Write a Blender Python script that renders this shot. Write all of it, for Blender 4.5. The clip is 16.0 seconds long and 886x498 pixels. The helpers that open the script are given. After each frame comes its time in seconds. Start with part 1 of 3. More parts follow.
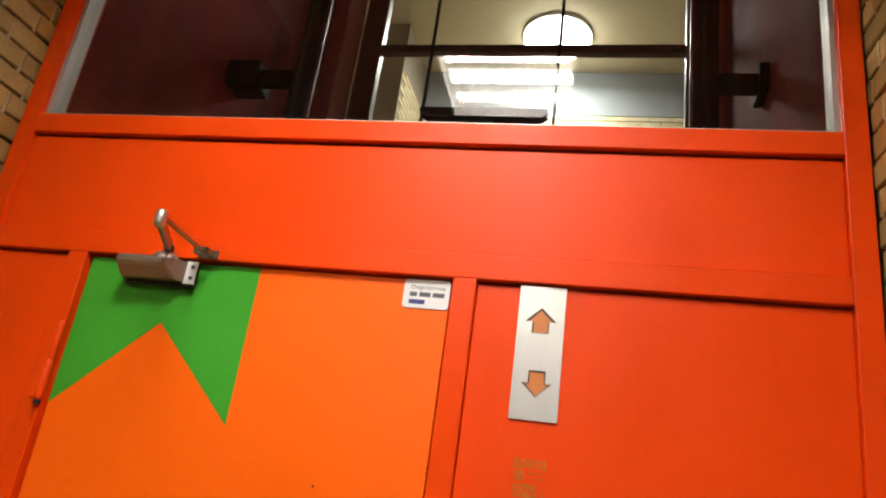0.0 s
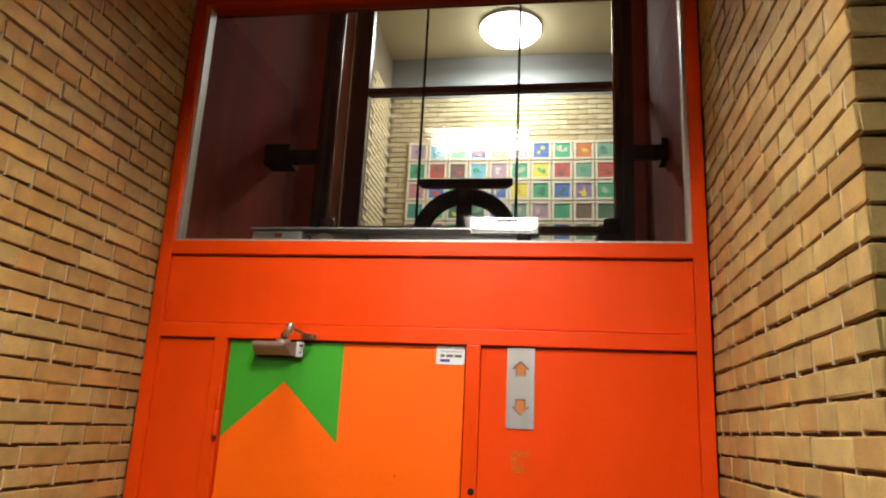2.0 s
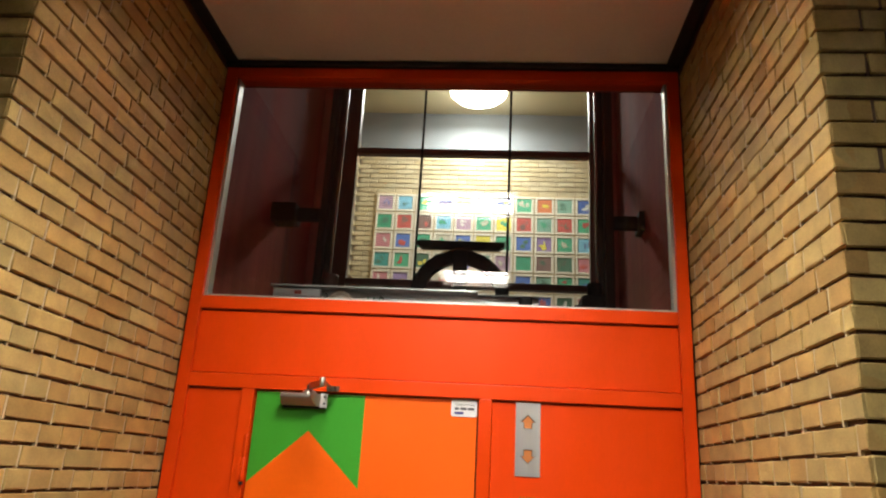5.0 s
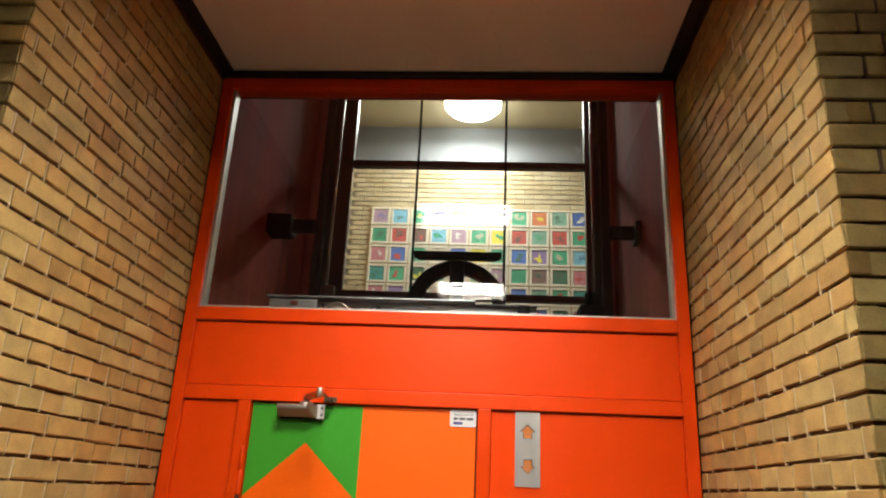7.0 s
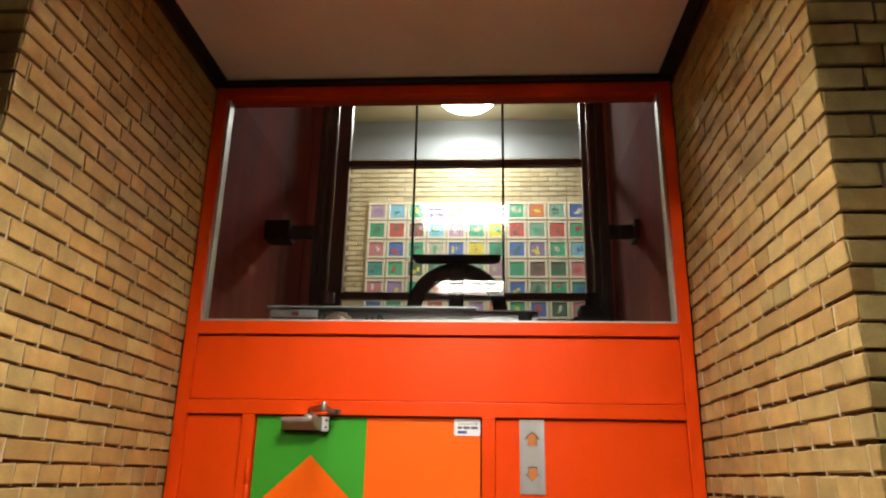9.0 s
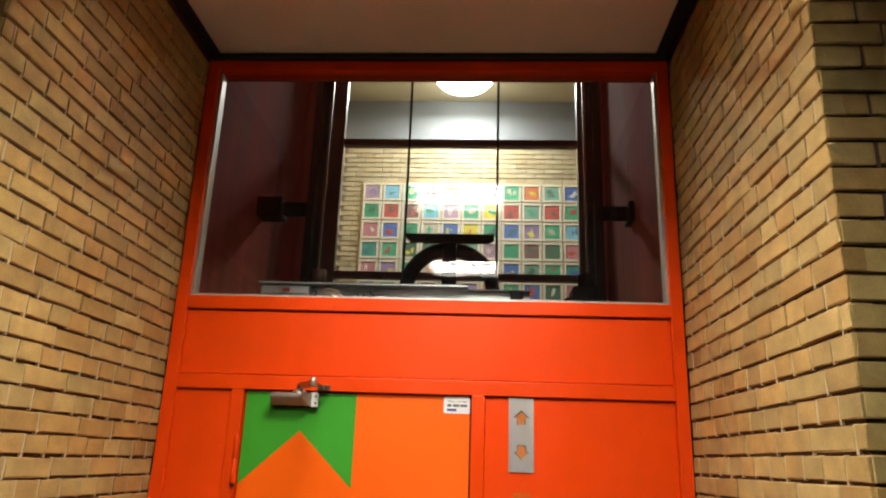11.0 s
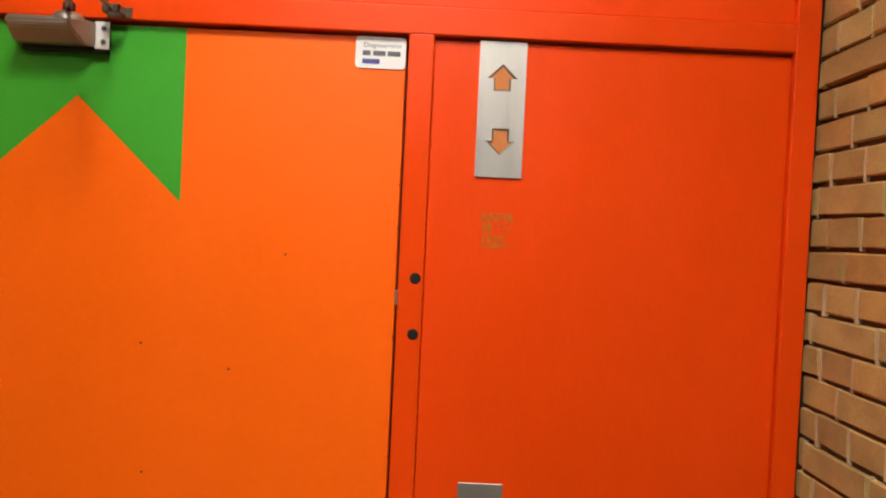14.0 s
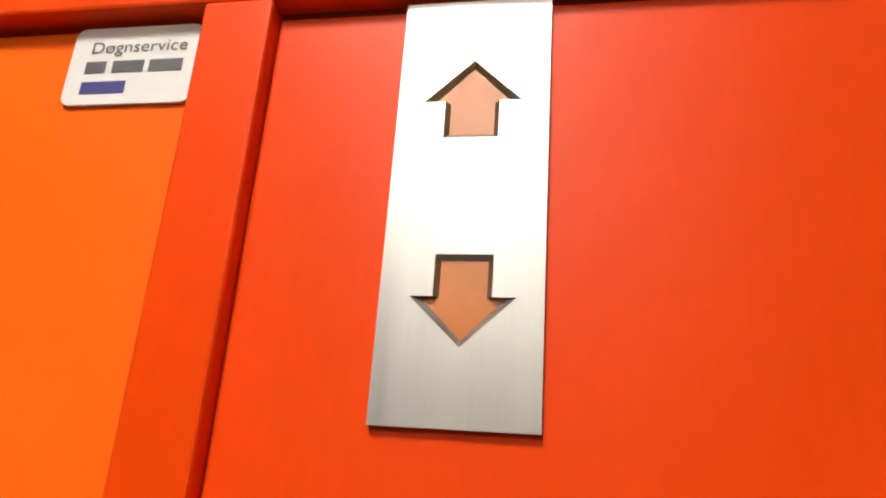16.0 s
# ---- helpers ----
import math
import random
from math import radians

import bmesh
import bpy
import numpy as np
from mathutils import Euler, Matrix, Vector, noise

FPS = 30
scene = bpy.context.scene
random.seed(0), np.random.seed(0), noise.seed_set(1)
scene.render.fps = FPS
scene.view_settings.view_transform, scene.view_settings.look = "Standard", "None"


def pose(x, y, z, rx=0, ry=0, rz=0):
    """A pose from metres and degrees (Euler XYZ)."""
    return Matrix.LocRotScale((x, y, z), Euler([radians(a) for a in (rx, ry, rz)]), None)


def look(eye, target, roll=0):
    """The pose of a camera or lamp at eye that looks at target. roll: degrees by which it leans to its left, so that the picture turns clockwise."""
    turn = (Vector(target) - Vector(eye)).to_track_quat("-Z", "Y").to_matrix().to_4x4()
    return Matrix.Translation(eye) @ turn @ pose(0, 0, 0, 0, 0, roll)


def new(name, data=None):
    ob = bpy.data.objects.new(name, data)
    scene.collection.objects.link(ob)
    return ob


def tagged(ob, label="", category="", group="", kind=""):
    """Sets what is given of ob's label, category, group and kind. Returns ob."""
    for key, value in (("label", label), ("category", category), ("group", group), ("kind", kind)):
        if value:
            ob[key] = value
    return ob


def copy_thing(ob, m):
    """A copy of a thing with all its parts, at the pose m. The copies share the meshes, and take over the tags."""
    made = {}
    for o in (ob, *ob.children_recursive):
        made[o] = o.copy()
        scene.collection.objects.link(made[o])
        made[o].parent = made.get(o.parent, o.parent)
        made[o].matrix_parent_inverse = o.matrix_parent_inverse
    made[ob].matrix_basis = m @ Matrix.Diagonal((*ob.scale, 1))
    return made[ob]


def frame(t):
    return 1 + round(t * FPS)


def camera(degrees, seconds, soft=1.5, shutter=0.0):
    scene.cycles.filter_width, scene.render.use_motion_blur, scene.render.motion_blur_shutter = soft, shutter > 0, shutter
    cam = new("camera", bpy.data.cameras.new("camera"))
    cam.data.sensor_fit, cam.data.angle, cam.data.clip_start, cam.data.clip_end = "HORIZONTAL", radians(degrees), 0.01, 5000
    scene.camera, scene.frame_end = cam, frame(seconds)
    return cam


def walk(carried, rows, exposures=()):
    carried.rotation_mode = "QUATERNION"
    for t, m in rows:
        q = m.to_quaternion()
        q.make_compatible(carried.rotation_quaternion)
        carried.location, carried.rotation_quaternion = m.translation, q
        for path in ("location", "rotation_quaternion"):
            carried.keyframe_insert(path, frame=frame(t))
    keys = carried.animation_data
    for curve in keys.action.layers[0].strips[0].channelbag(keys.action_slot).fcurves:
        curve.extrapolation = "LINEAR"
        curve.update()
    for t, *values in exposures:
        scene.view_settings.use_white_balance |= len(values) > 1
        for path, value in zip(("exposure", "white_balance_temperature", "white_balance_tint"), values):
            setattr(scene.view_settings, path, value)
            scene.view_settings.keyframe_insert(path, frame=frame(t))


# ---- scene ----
cam = camera(63.9, 16.0, 2.1)
PATH = [
    (0, (1.255, -1.509, 1.638), (0.829, 0.328, 2.306), 8.0),
    (0.5, (1.281, -1.902, 1.786), (0.913, -0.07, 2.498), 6.9),
    (1, (1.217, -2.213, 1.816), (1.033, -0.319, 2.433), 3.2),
    (1.5, (1.24, -2.476, 1.818), (1.024, -0.568, 2.376), 3.4),
    (2, (1.277, -2.646, 1.809), (0.956, -0.733, 2.299), 2.8),
    (2.5, (1.189, -2.79, 1.831), (0.924, -0.886, 2.382), 2.5),
    (3, (1.046, -2.931, 1.799), (0.821, -1.029, 2.374), 2.3),
    (3.5, (1.034, -2.996, 1.824), (0.867, -1.091, 2.41), 3.4),
    (6, (0.987, -2.982, 1.786), (0.842, -1.092, 2.423), 2.9),
    (6.5, (0.99, -2.973, 1.782), (0.847, -1.088, 2.435), 2.5),
    (7, (0.987, -2.971, 1.78), (0.847, -1.085, 2.432), 2.7),
    (7.5, (0.982, -2.969, 1.783), (0.843, -1.074, 2.409), 2.3),
    (8, (0.981, -2.958, 1.846), (0.832, -1.047, 2.417), 2.9),
    (8.5, (0.968, -2.983, 1.875), (0.802, -1.083, 2.477), 2.1),
    (9, (0.973, -2.995, 1.871), (0.842, -1.097, 2.488), 1.2),
    (11.5, (0.985, -2.95, 1.839), (0.869, -1.025, 2.369), 2.0),
    (12, (0.956, -2.877, 1.798), (0.856, -0.888, 1.985), 0.8),
    (12.5, (1.033, -2.712, 1.738), (0.905, -0.716, 1.745), 0.8),
    (13, (1.102, -2.414, 1.737), (0.901, -0.425, 1.698), 2.8),
    (13.5, (1.162, -2.007, 1.659), (1.023, -0.015, 1.532), 3.4),
    (14, (1.021, -1.528, 1.693), (1.038, 0.471, 1.653), 2.7),
    (14.5, (1.175, -1.053, 1.734), (0.963, 0.924, 1.943), 4.5),
    (15, (1.157, -0.666, 1.775), (0.998, 1.296, 2.131), 3.6),
    (15.5, (1.158, -0.456, 1.802), (0.986, 1.477, 2.286), 3.4),
    (16, (1.214, -0.41, 1.789), (0.836, 1.447, 2.429), 4.2),
]
walk(cam, [(t, look(eye, target, roll)) for t, eye, target, roll in PATH])

# ---- light ----
world = bpy.data.worlds.new("world")
scene.world = world
world.use_nodes = True
world.node_tree.nodes["Background"].inputs[0].default_value = (0.02, 0.018, 0.015, 1)
world.node_tree.nodes["Background"].inputs[1].default_value = 0.1


def area(name, m, sx, sy, watts, colour, spread=180):
    d = bpy.data.lights.new(name, "AREA")
    d.shape, d.size, d.size_y, d.energy, d.color, d.spread = "RECTANGLE", sx, sy, watts, colour, radians(spread)
    ob = new(name, d)
    ob.matrix_world = m
    return ob


LAMP_Y = (-1.13, -2.70)
LAMP_X, LAMP_Z = 0.705, 3.265
TUBES = (-0.15, 0.0, 0.15)
for ly, watts, cut in zip(LAMP_Y, (20.5, 28.5), (154, 178)):  # louvres cut the light off sideways
    for dy in TUBES:
        area("tube_light", pose(LAMP_X, ly + dy, LAMP_Z + 0.040), 0.50, 0.056, watts, (1.0, 0.95, 0.86), cut)
area("landing_light", pose(0.612, 4.263, 5.705), 0.575, 0.575, 84, (1.0, 0.97, 0.92))


# ---- materials ----
def material(name, colour, rough=0.5, metal=0.0, vary=0.12, scale=6.0, fine=120.0, bump=0.08, spec=0.5, each=0.0, stretch=None, tint=None, coat=0.0):
    m = bpy.data.materials.new(name)
    m.use_nodes = True
    nt = m.node_tree
    n, k = nt.nodes, nt.links
    b = n["Principled BSDF"]
    b.inputs["Metallic"].default_value = metal
    b.inputs["Specular IOR Level"].default_value = spec
    b.inputs["Coat Weight"].default_value = coat
    tc = n.new("ShaderNodeTexCoord")
    mp = n.new("ShaderNodeMapping")
    k.new(tc.outputs["Object"], mp.inputs["Vector"])
    if stretch:
        mp.inputs["Scale"].default_value = stretch
    a = n.new("ShaderNodeTexNoise")
    a.inputs["Scale"].default_value, a.inputs["Detail"].default_value = scale, 5
    f = n.new("ShaderNodeTexNoise")
    f.inputs["Scale"].default_value, f.inputs["Detail"].default_value = fine, 3
    info = n.new("ShaderNodeObjectInfo")
    shift = n.new("ShaderNodeVectorMath")
    shift.operation = "ADD"
    comb = n.new("ShaderNodeMath")
    comb.operation = "MULTIPLY"
    comb.inputs[1].default_value = 40.0 if each else 0.0
    k.new(info.outputs["Random"], comb.inputs[0])
    k.new(mp.outputs[0], shift.inputs[0])
    k.new(comb.outputs[0], shift.inputs[1])
    k.new(shift.outputs[0], a.inputs["Vector"])
    k.new(shift.outputs[0], f.inputs["Vector"])
    add = n.new("ShaderNodeMath")
    add.operation = "MULTIPLY_ADD"
    k.new(f.outputs["Fac"], add.inputs[0])
    add.inputs[1].default_value = 0.45
    k.new(a.outputs["Fac"], add.inputs[2])
    ramp = n.new("ShaderNodeMapRange")
    ramp.inputs["From Min"].default_value, ramp.inputs["From Max"].default_value = 0.45, 1.0
    ramp.inputs["To Min"].default_value, ramp.inputs["To Max"].default_value = 1 - vary, 1 + vary
    k.new(add.outputs[0], ramp.inputs["Value"])
    mul = n.new("ShaderNodeVectorMath")
    mul.operation = "SCALE"
    if tint:
        mix = n.new("ShaderNodeMix")
        mix.data_type = "RGBA"
        mix.inputs["A"].default_value, mix.inputs["B"].default_value = (*colour, 1), (*tint, 1)
        k.new(info.outputs["Random"] if each else a.outputs["Fac"], mix.inputs["Factor"])
        k.new(mix.outputs["Result"], mul.inputs[0])
    else:
        mul.inputs[0].default_value = colour
    if each:
        ea = n.new("ShaderNodeMath")
        ea.operation = "MULTIPLY_ADD"
        wn = n.new("ShaderNodeTexWhiteNoise")
        wn.noise_dimensions = "1D"
        k.new(info.outputs["Random"], wn.inputs["W"])
        k.new(wn.outputs["Value"], ea.inputs[0])
        ea.inputs[1].default_value, ea.inputs[2].default_value = 2 * each, 1 - each
        em = n.new("ShaderNodeMath")
        em.operation = "MULTIPLY"
        k.new(ea.outputs[0], em.inputs[0])
        k.new(ramp.outputs[0], em.inputs[1])
        k.new(em.outputs[0], mul.inputs["Scale"])
    else:
        k.new(ramp.outputs[0], mul.inputs["Scale"])
    k.new(mul.outputs[0], b.inputs["Base Color"])
    rr = n.new("ShaderNodeMapRange")
    rr.inputs["From Min"].default_value, rr.inputs["From Max"].default_value = 0.3, 0.7
    rr.inputs["To Min"].default_value, rr.inputs["To Max"].default_value = max(0.02, rough - 0.07), min(1, rough + 0.07)
    k.new(a.outputs["Fac"], rr.inputs["Value"])
    k.new(rr.outputs[0], b.inputs["Roughness"])
    if bump:
        bp = n.new("ShaderNodeBump")
        bp.inputs["Strength"].default_value, bp.inputs["Distance"].default_value = bump, 0.004
        k.new(add.outputs[0], bp.inputs["Height"])
        k.new(bp.outputs[0], b.inputs["Normal"])
    return m


def glow(name, colour, strength):
    m = bpy.data.materials.new(name)
    m.use_nodes = True
    b = m.node_tree.nodes["Principled BSDF"]
    b.inputs["Base Color"].default_value = (*colour, 1)
    b.inputs["Emission Color"].default_value = (*colour, 1)
    b.inputs["Emission Strength"].default_value = strength
    return m


def glass(name, tint, dust=0.002):
    m = bpy.data.materials.new(name)
    m.use_nodes = True
    nt = m.node_tree
    n, k = nt.nodes, nt.links
    n.remove(n["Principled BSDF"])
    tr = n.new("ShaderNodeBsdfTransparent")
    tr.inputs[0].default_value = (*tint, 1)
    gl = n.new("ShaderNodeBsdfGlossy")
    gl.inputs["Roughness"].default_value = 0.0
    fr = n.new("ShaderNodeFresnel")
    fr.inputs["IOR"].default_value = 1.85  # both faces of the pane in one
    mx = n.new("ShaderNodeMixShader")
    if dust:
        k.new(fr.outputs[0], mx.inputs[0])
    else:
        mx.inputs[0].default_value = 0.0
    k.new(tr.outputs[0], mx.inputs[1])
    k.new(gl.outputs[0], mx.inputs[2])
    df = n.new("ShaderNodeBsdfDiffuse")
    df.inputs[0].default_value = (0.6, 0.6, 0.6, 1)
    tc = n.new("ShaderNodeTexCoord")
    nz = n.new("ShaderNodeTexNoise")
    nz.inputs["Scale"].default_value, nz.inputs["Detail"].default_value = 9, 6
    k.new(tc.outputs["Object"], nz.inputs["Vector"])
    mr = n.new("ShaderNodeMapRange")
    mr.inputs["From Min"].default_value, mr.inputs["From Max"].default_value = 0.4, 0.8
    mr.inputs["To Min"].default_value, mr.inputs["To Max"].default_value = dust * 0.3, dust * 2
    k.new(nz.outputs["Fac"], mr.inputs["Value"])
    m2 = n.new("ShaderNodeMixShader")
    k.new(mr.outputs[0], m2.inputs[0])
    k.new(mx.outputs[0], m2.inputs[1])
    k.new(df.outputs[0], m2.inputs[2])
    k.new(m2.outputs[0], n["Material Output"].inputs[0])
    return m


RED = material("red_paint", (0.80, 0.059, 0.0011), 0.40, spec=0.22, vary=0.065, scale=2.5, fine=60, bump=0.02, stretch=(3, 3, 0.8))
ORANGE = material("orange_paint", (0.97, 0.133, 0.002), 0.44, spec=0.28, vary=0.05, scale=3, fine=70, bump=0.03)
GREEN = material("green_paint", (0.045, 0.33, 0.022), 0.44, spec=0.35, vary=0.05, scale=3, fine=70, bump=0.03)
DARKRED = material("dark_red_gap", (0.22, 0.020, 0.005), 0.6, vary=0.2)
BRICK = material("yellow_brick", (0.435, 0.318, 0.112), 0.85, vary=0.24, scale=14, fine=160, bump=0.35, each=0.17, tint=(0.42, 0.250, 0.070))
MORTAR = material("mortar", (0.50, 0.40, 0.24), 0.95, vary=0.2, scale=12, fine=200, bump=0.4)
# pale mortar coloured dark: the shade of the recessed bed joints is painted in
BED_SHADED = material("shaded_bed_mortar", (0.11, 0.065, 0.04), 0.95, vary=0.3, scale=12, fine=200, bump=0.4)
# dark colour for the added corridor walls, so they bounce little light
DIM = material("dark_unseen_wall", (0.15, 0.115, 0.08), 0.7, vary=0.15, scale=3, bump=0.06)
CEIL = material("ceiling_board", (0.80, 0.72, 0.59), 0.8, vary=0.08, scale=2, fine=90, bump=0.1)
BLACKTRIM = material("black_trim", (0.012, 0.011, 0.011), 0.55, vary=0.2, bump=0.05)
FLOOR = material("floor_vinyl", (0.075, 0.065, 0.055), 0.45, vary=0.15, scale=5, bump=0.05)
BEAD = material("glazing_bead", (0.62, 0.60, 0.56), 0.45, metal=0.6, vary=0.1, scale=20, bump=0.05)
GLASS = glass("window_glass", (0.93, 0.95, 0.93))
CLEAR = glass("clear_glass_core", (0.99, 1.0, 0.99), 0.0)
STEEL = material("brushed_steel", (0.62, 0.60, 0.57), 0.42, metal=0.8, vary=0.06, scale=3, fine=40, bump=0.02, stretch=(14, 14, 0.5))
STEELCUT = material("cut_steel_edge", (0.38, 0.34, 0.30), 0.4, metal=1.0, vary=0.1, bump=0.02)
NICKEL = material("satin_nickel", (0.58, 0.56, 0.53), 0.42, metal=1.0, vary=0.12, scale=25, bump=0.03)
CLOSER = material("silver_paint", (0.42, 0.38, 0.33), 0.38, metal=0.85, vary=0.08, scale=12, bump=0.04)
DARKSTEEL = material("dull_arm_steel", (0.30, 0.25, 0.20), 0.36, metal=1.0, vary=0.2, scale=20, bump=0.04)
AMBER = material("amber_lens", (0.58, 0.20, 0.055), 0.35, vary=0.06, scale=30, bump=0.02)
DULLSTEEL = material("dull_brushed_steel", (0.40, 0.37, 0.32), 0.45, metal=0.7, vary=0.07, scale=3, fine=40, bump=0.02, stretch=(14, 14, 0.5))
BUTTON = material("pearl_button", (0.86, 0.85, 0.83), 0.3, vary=0.04, bump=0.0)
STICKER = material("white_sticker", (0.82, 0.81, 0.80), 0.4, vary=0.03, scale=20, bump=0.0)
INK = material("grey_ink", (0.10, 0.10, 0.11), 0.6, vary=0.05, bump=0)
INKBLUE = material("blue_ink", (0.05, 0.045, 0.22), 0.6, vary=0.05, bump=0)
GILT = material("worn_gilt_ink", (0.52, 0.135, 0.010), 0.5, spec=0.3, vary=0.25, scale=60, bump=0)
GILTFAINT = material("faint_gilt_ink", (0.64, 0.080, 0.004), 0.5, spec=0.3, vary=0.25, scale=60, bump=0)
BLACK = material("black_board", (0.003, 0.003, 0.003), 0.85, spec=0.1, vary=0.3, scale=8, bump=0.05)
HOLE = material("hole_black", (0.004, 0.003, 0.003), 0.9, vary=0.1, bump=0)
# stretched tone noise paints the vertical sheen of a wavy glossy sheet
SHAFTRED = material("oxide_red_sheen_steel", (0.34, 0.046, 0.036), 0.8, spec=0.05, vary=0.6, scale=1.3, fine=3, bump=0.03, stretch=(3.2, 3.2, 0.14))
POSTRED = material("pink_red_primer", (0.66, 0.25, 0.22), 0.5, vary=0.15, scale=5, bump=0.05)
RAIL = material("greased_rail", (0.022, 0.019, 0.018), 0.38, vary=0.4, scale=8, bump=0.08)
RAILEDGE = material("worn_rail_edge", (0.55, 0.54, 0.52), 0.22, metal=1.0, vary=0.15, scale=10, bump=0.03)
FRAMEBROWN = material("brown_frame", (0.15, 0.085, 0.072), 0.32, vary=0.2, scale=6, bump=0.04)
GALV = material("galvanised_sheet", (0.50, 0.52, 0.52), 0.38, metal=0.85, vary=0.16, scale=9, fine=60, bump=0.05)
GALVDARK = material("grimy_sheet", (0.10, 0.10, 0.10), 0.5, metal=0.5, vary=0.3, scale=9, bump=0.06)
COPPER = material("aged_pulley", (0.46, 0.37, 0.30), 0.35, metal=0.9, vary=0.2, scale=20, bump=0.04)
CASTIRON = material("black_cast_iron", (0.010, 0.010, 0.011), 0.75, spec=0.2, vary=0.3, scale=18, bump=0.12)
PCB = material("green_board", (0.05, 0.12, 0.07), 0.5, vary=0.3, scale=40, bump=0.05)
WHITEMETAL = material("white_enamel", (0.75, 0.73, 0.70), 0.35, vary=0.04, bump=0.02)
LOUVRE = material("bright_louvre", (0.82, 0.82, 0.82), 0.2, metal=1.0, vary=0.04, bump=0.0)
TUBE = glow("fluorescent_tube", (1.0, 0.95, 0.86), 60)
DISC = glow("opal_lamp", (1.0, 0.97, 0.90), 20)
FARBRICK = material("far_brick", (0.62, 0.53, 0.36), 0.85, vary=0.2, scale=14, fine=120, bump=0.2, each=0.14, tint=(0.56, 0.45, 0.27))
FARMORTAR = material("far_mortar", (0.30, 0.26, 0.20), 0.95, vary=0.2, bump=0.2)
PLASTER = material("grey_plaster", (0.27, 0.285, 0.31), 0.8, vary=0.08, scale=3, bump=0.06)
CREAM = material("cream_plaster", (0.60, 0.52, 0.36), 0.8, vary=0.08, scale=3, bump=0.06)
BATTEN = material("pale_wood_frame", (0.80, 0.74, 0.62), 0.6, vary=0.1, scale=20, bump=0.05)
PINBOARD = material("pine_batten", (0.58, 0.46, 0.28), 0.7, vary=0.15, scale=9, bump=0.05)


# ---- building helpers ----
def part(name, bm, mat, parent=None, label="", smooth=False):
    me = bpy.data.meshes.new(name)
    bm.to_mesh(me)
    bm.free()
    for x in (mat if isinstance(mat, (list, tuple)) else (mat,)):
        me.materials.append(x)
    if smooth:
        me.polygons.foreach_set("use_smooth", [True] * len(me.polygons))
    ob = new(name, me)
    if parent:
        ob.parent = parent
    if label:
        ob["label"] = label
    return ob


def thing(name, at, label, category, group="", kind=""):
    ob = new(name)
    ob.location = at
    ob.empty_display_size = 0.1
    bpy.context.view_layer.update()
    return tagged(ob, label, category, group, kind)


def at(ob, parent, *xyz):
    """Places a part by a world point under a parent that is only moved."""
    ob.location = Vector(xyz) - parent.matrix_world.translation
    return ob


def box(x0, x1, y0, y1, z0, z1, bevel=0.0, seg=1, origin=(0, 0, 0), bm=None):
    own = bm is None
    b = bmesh.new()
    o = Vector(origin)
    bmesh.ops.create_cube(b, size=1)
    for v in b.verts:
        v.co = Vector((x0 + (v.co.x + 0.5) * (x1 - x0), y0 + (v.co.y + 0.5) * (y1 - y0), z0 + (v.co.z + 0.5) * (z1 - z0))) - o
    if bevel:
        bmesh.ops.bevel(b, geom=b.edges[:], offset=bevel, segments=seg, affect="EDGES", profile=0.5)
    if own:
        return b
    me = bpy.data.meshes.new("tmp")
    b.to_mesh(me)
    b.free()
    bm.from_mesh(me)
    bpy.data.meshes.remove(me)
    return bm


def cyl(r, h, m=None, seg=24, r2=None, bm=None, bevel=0.0):
    b = bm if bm is not None else bmesh.new()
    res = bmesh.ops.create_cone(b, cap_ends=True, segments=seg, radius1=r, radius2=r if r2 is None else r2, depth=h, matrix=m or Matrix())
    if bevel:
        es = [e for e in b.edges if len(e.link_faces) == 2 and any(len(f.verts) > 4 for f in e.link_faces) and all(v in res["verts"] for v in e.verts)]
        bmesh.ops.bevel(b, geom=es, offset=bevel, segments=2, affect="EDGES", profile=0.5)
    return b


def lathe(profile, m=Matrix(), seg=32):
    """A turned solid round z from (radius, height) pairs."""
    b = bmesh.new()
    rings = []
    for r, h in profile:
        if r < 1e-6:
            rings.append([b.verts.new(m @ Vector((0, 0, h)))])
        else:
            rings.append([b.verts.new(m @ Vector((r * math.cos(2 * math.pi * i / seg), r * math.sin(2 * math.pi * i / seg), h))) for i in range(seg)])
    for p, q in zip(rings, rings[1:]):
        for i in range(seg):
            j = (i + 1) % seg
            f = [p[i % len(p)], p[j % len(p)], q[j % len(q)], q[i % len(q)]]
            f = list(dict.fromkeys(f))
            if len(f) > 2:
                b.faces.new(f)
    bmesh.ops.recalc_face_normals(b, faces=b.faces[:])
    return b


def prism(points, y0, y1, bevel=0.0):
    """A polygon in the x-z plane given front to back from y0 to y1."""
    b = bmesh.new()
    f = b.faces.new([b.verts.new((x, y0, z)) for x, z in points])
    g = bmesh.ops.extrude_face_region(b, geom=[f])
    bmesh.ops.translate(b, vec=(0, y1 - y0, 0), verts=[v for v in g["geom"] if isinstance(v, bmesh.types.BMVert)])
    bmesh.ops.recalc_face_normals(b, faces=b.faces[:])
    if bevel:
        bmesh.ops.bevel(b, geom=b.edges[:], offset=bevel, segments=1, affect="EDGES")
    return b


def sheet(*size):
    """A pane of glass whose front face alone mirrors."""
    bm = box(*size)
    bm.normal_update()
    for fc in bm.faces:
        fc.material_index = 0 if fc.normal.y < -0.5 else 1
    return bm


def structure(name, bm, mat, label, category):
    return tagged(part(name, bm, mat), label, category, kind="structure")


# ---- structure ----
XL, XR = -0.315, 1.599           # brick faces of the recess
YC_R, YC_L = -1.162, -1.164      # its outer corners
ZC = 3.44                        # ceiling
FLOOR_Z = 0.196                  # corridor floor
COURSE = 0.0592                  # brick course on the right and beyond
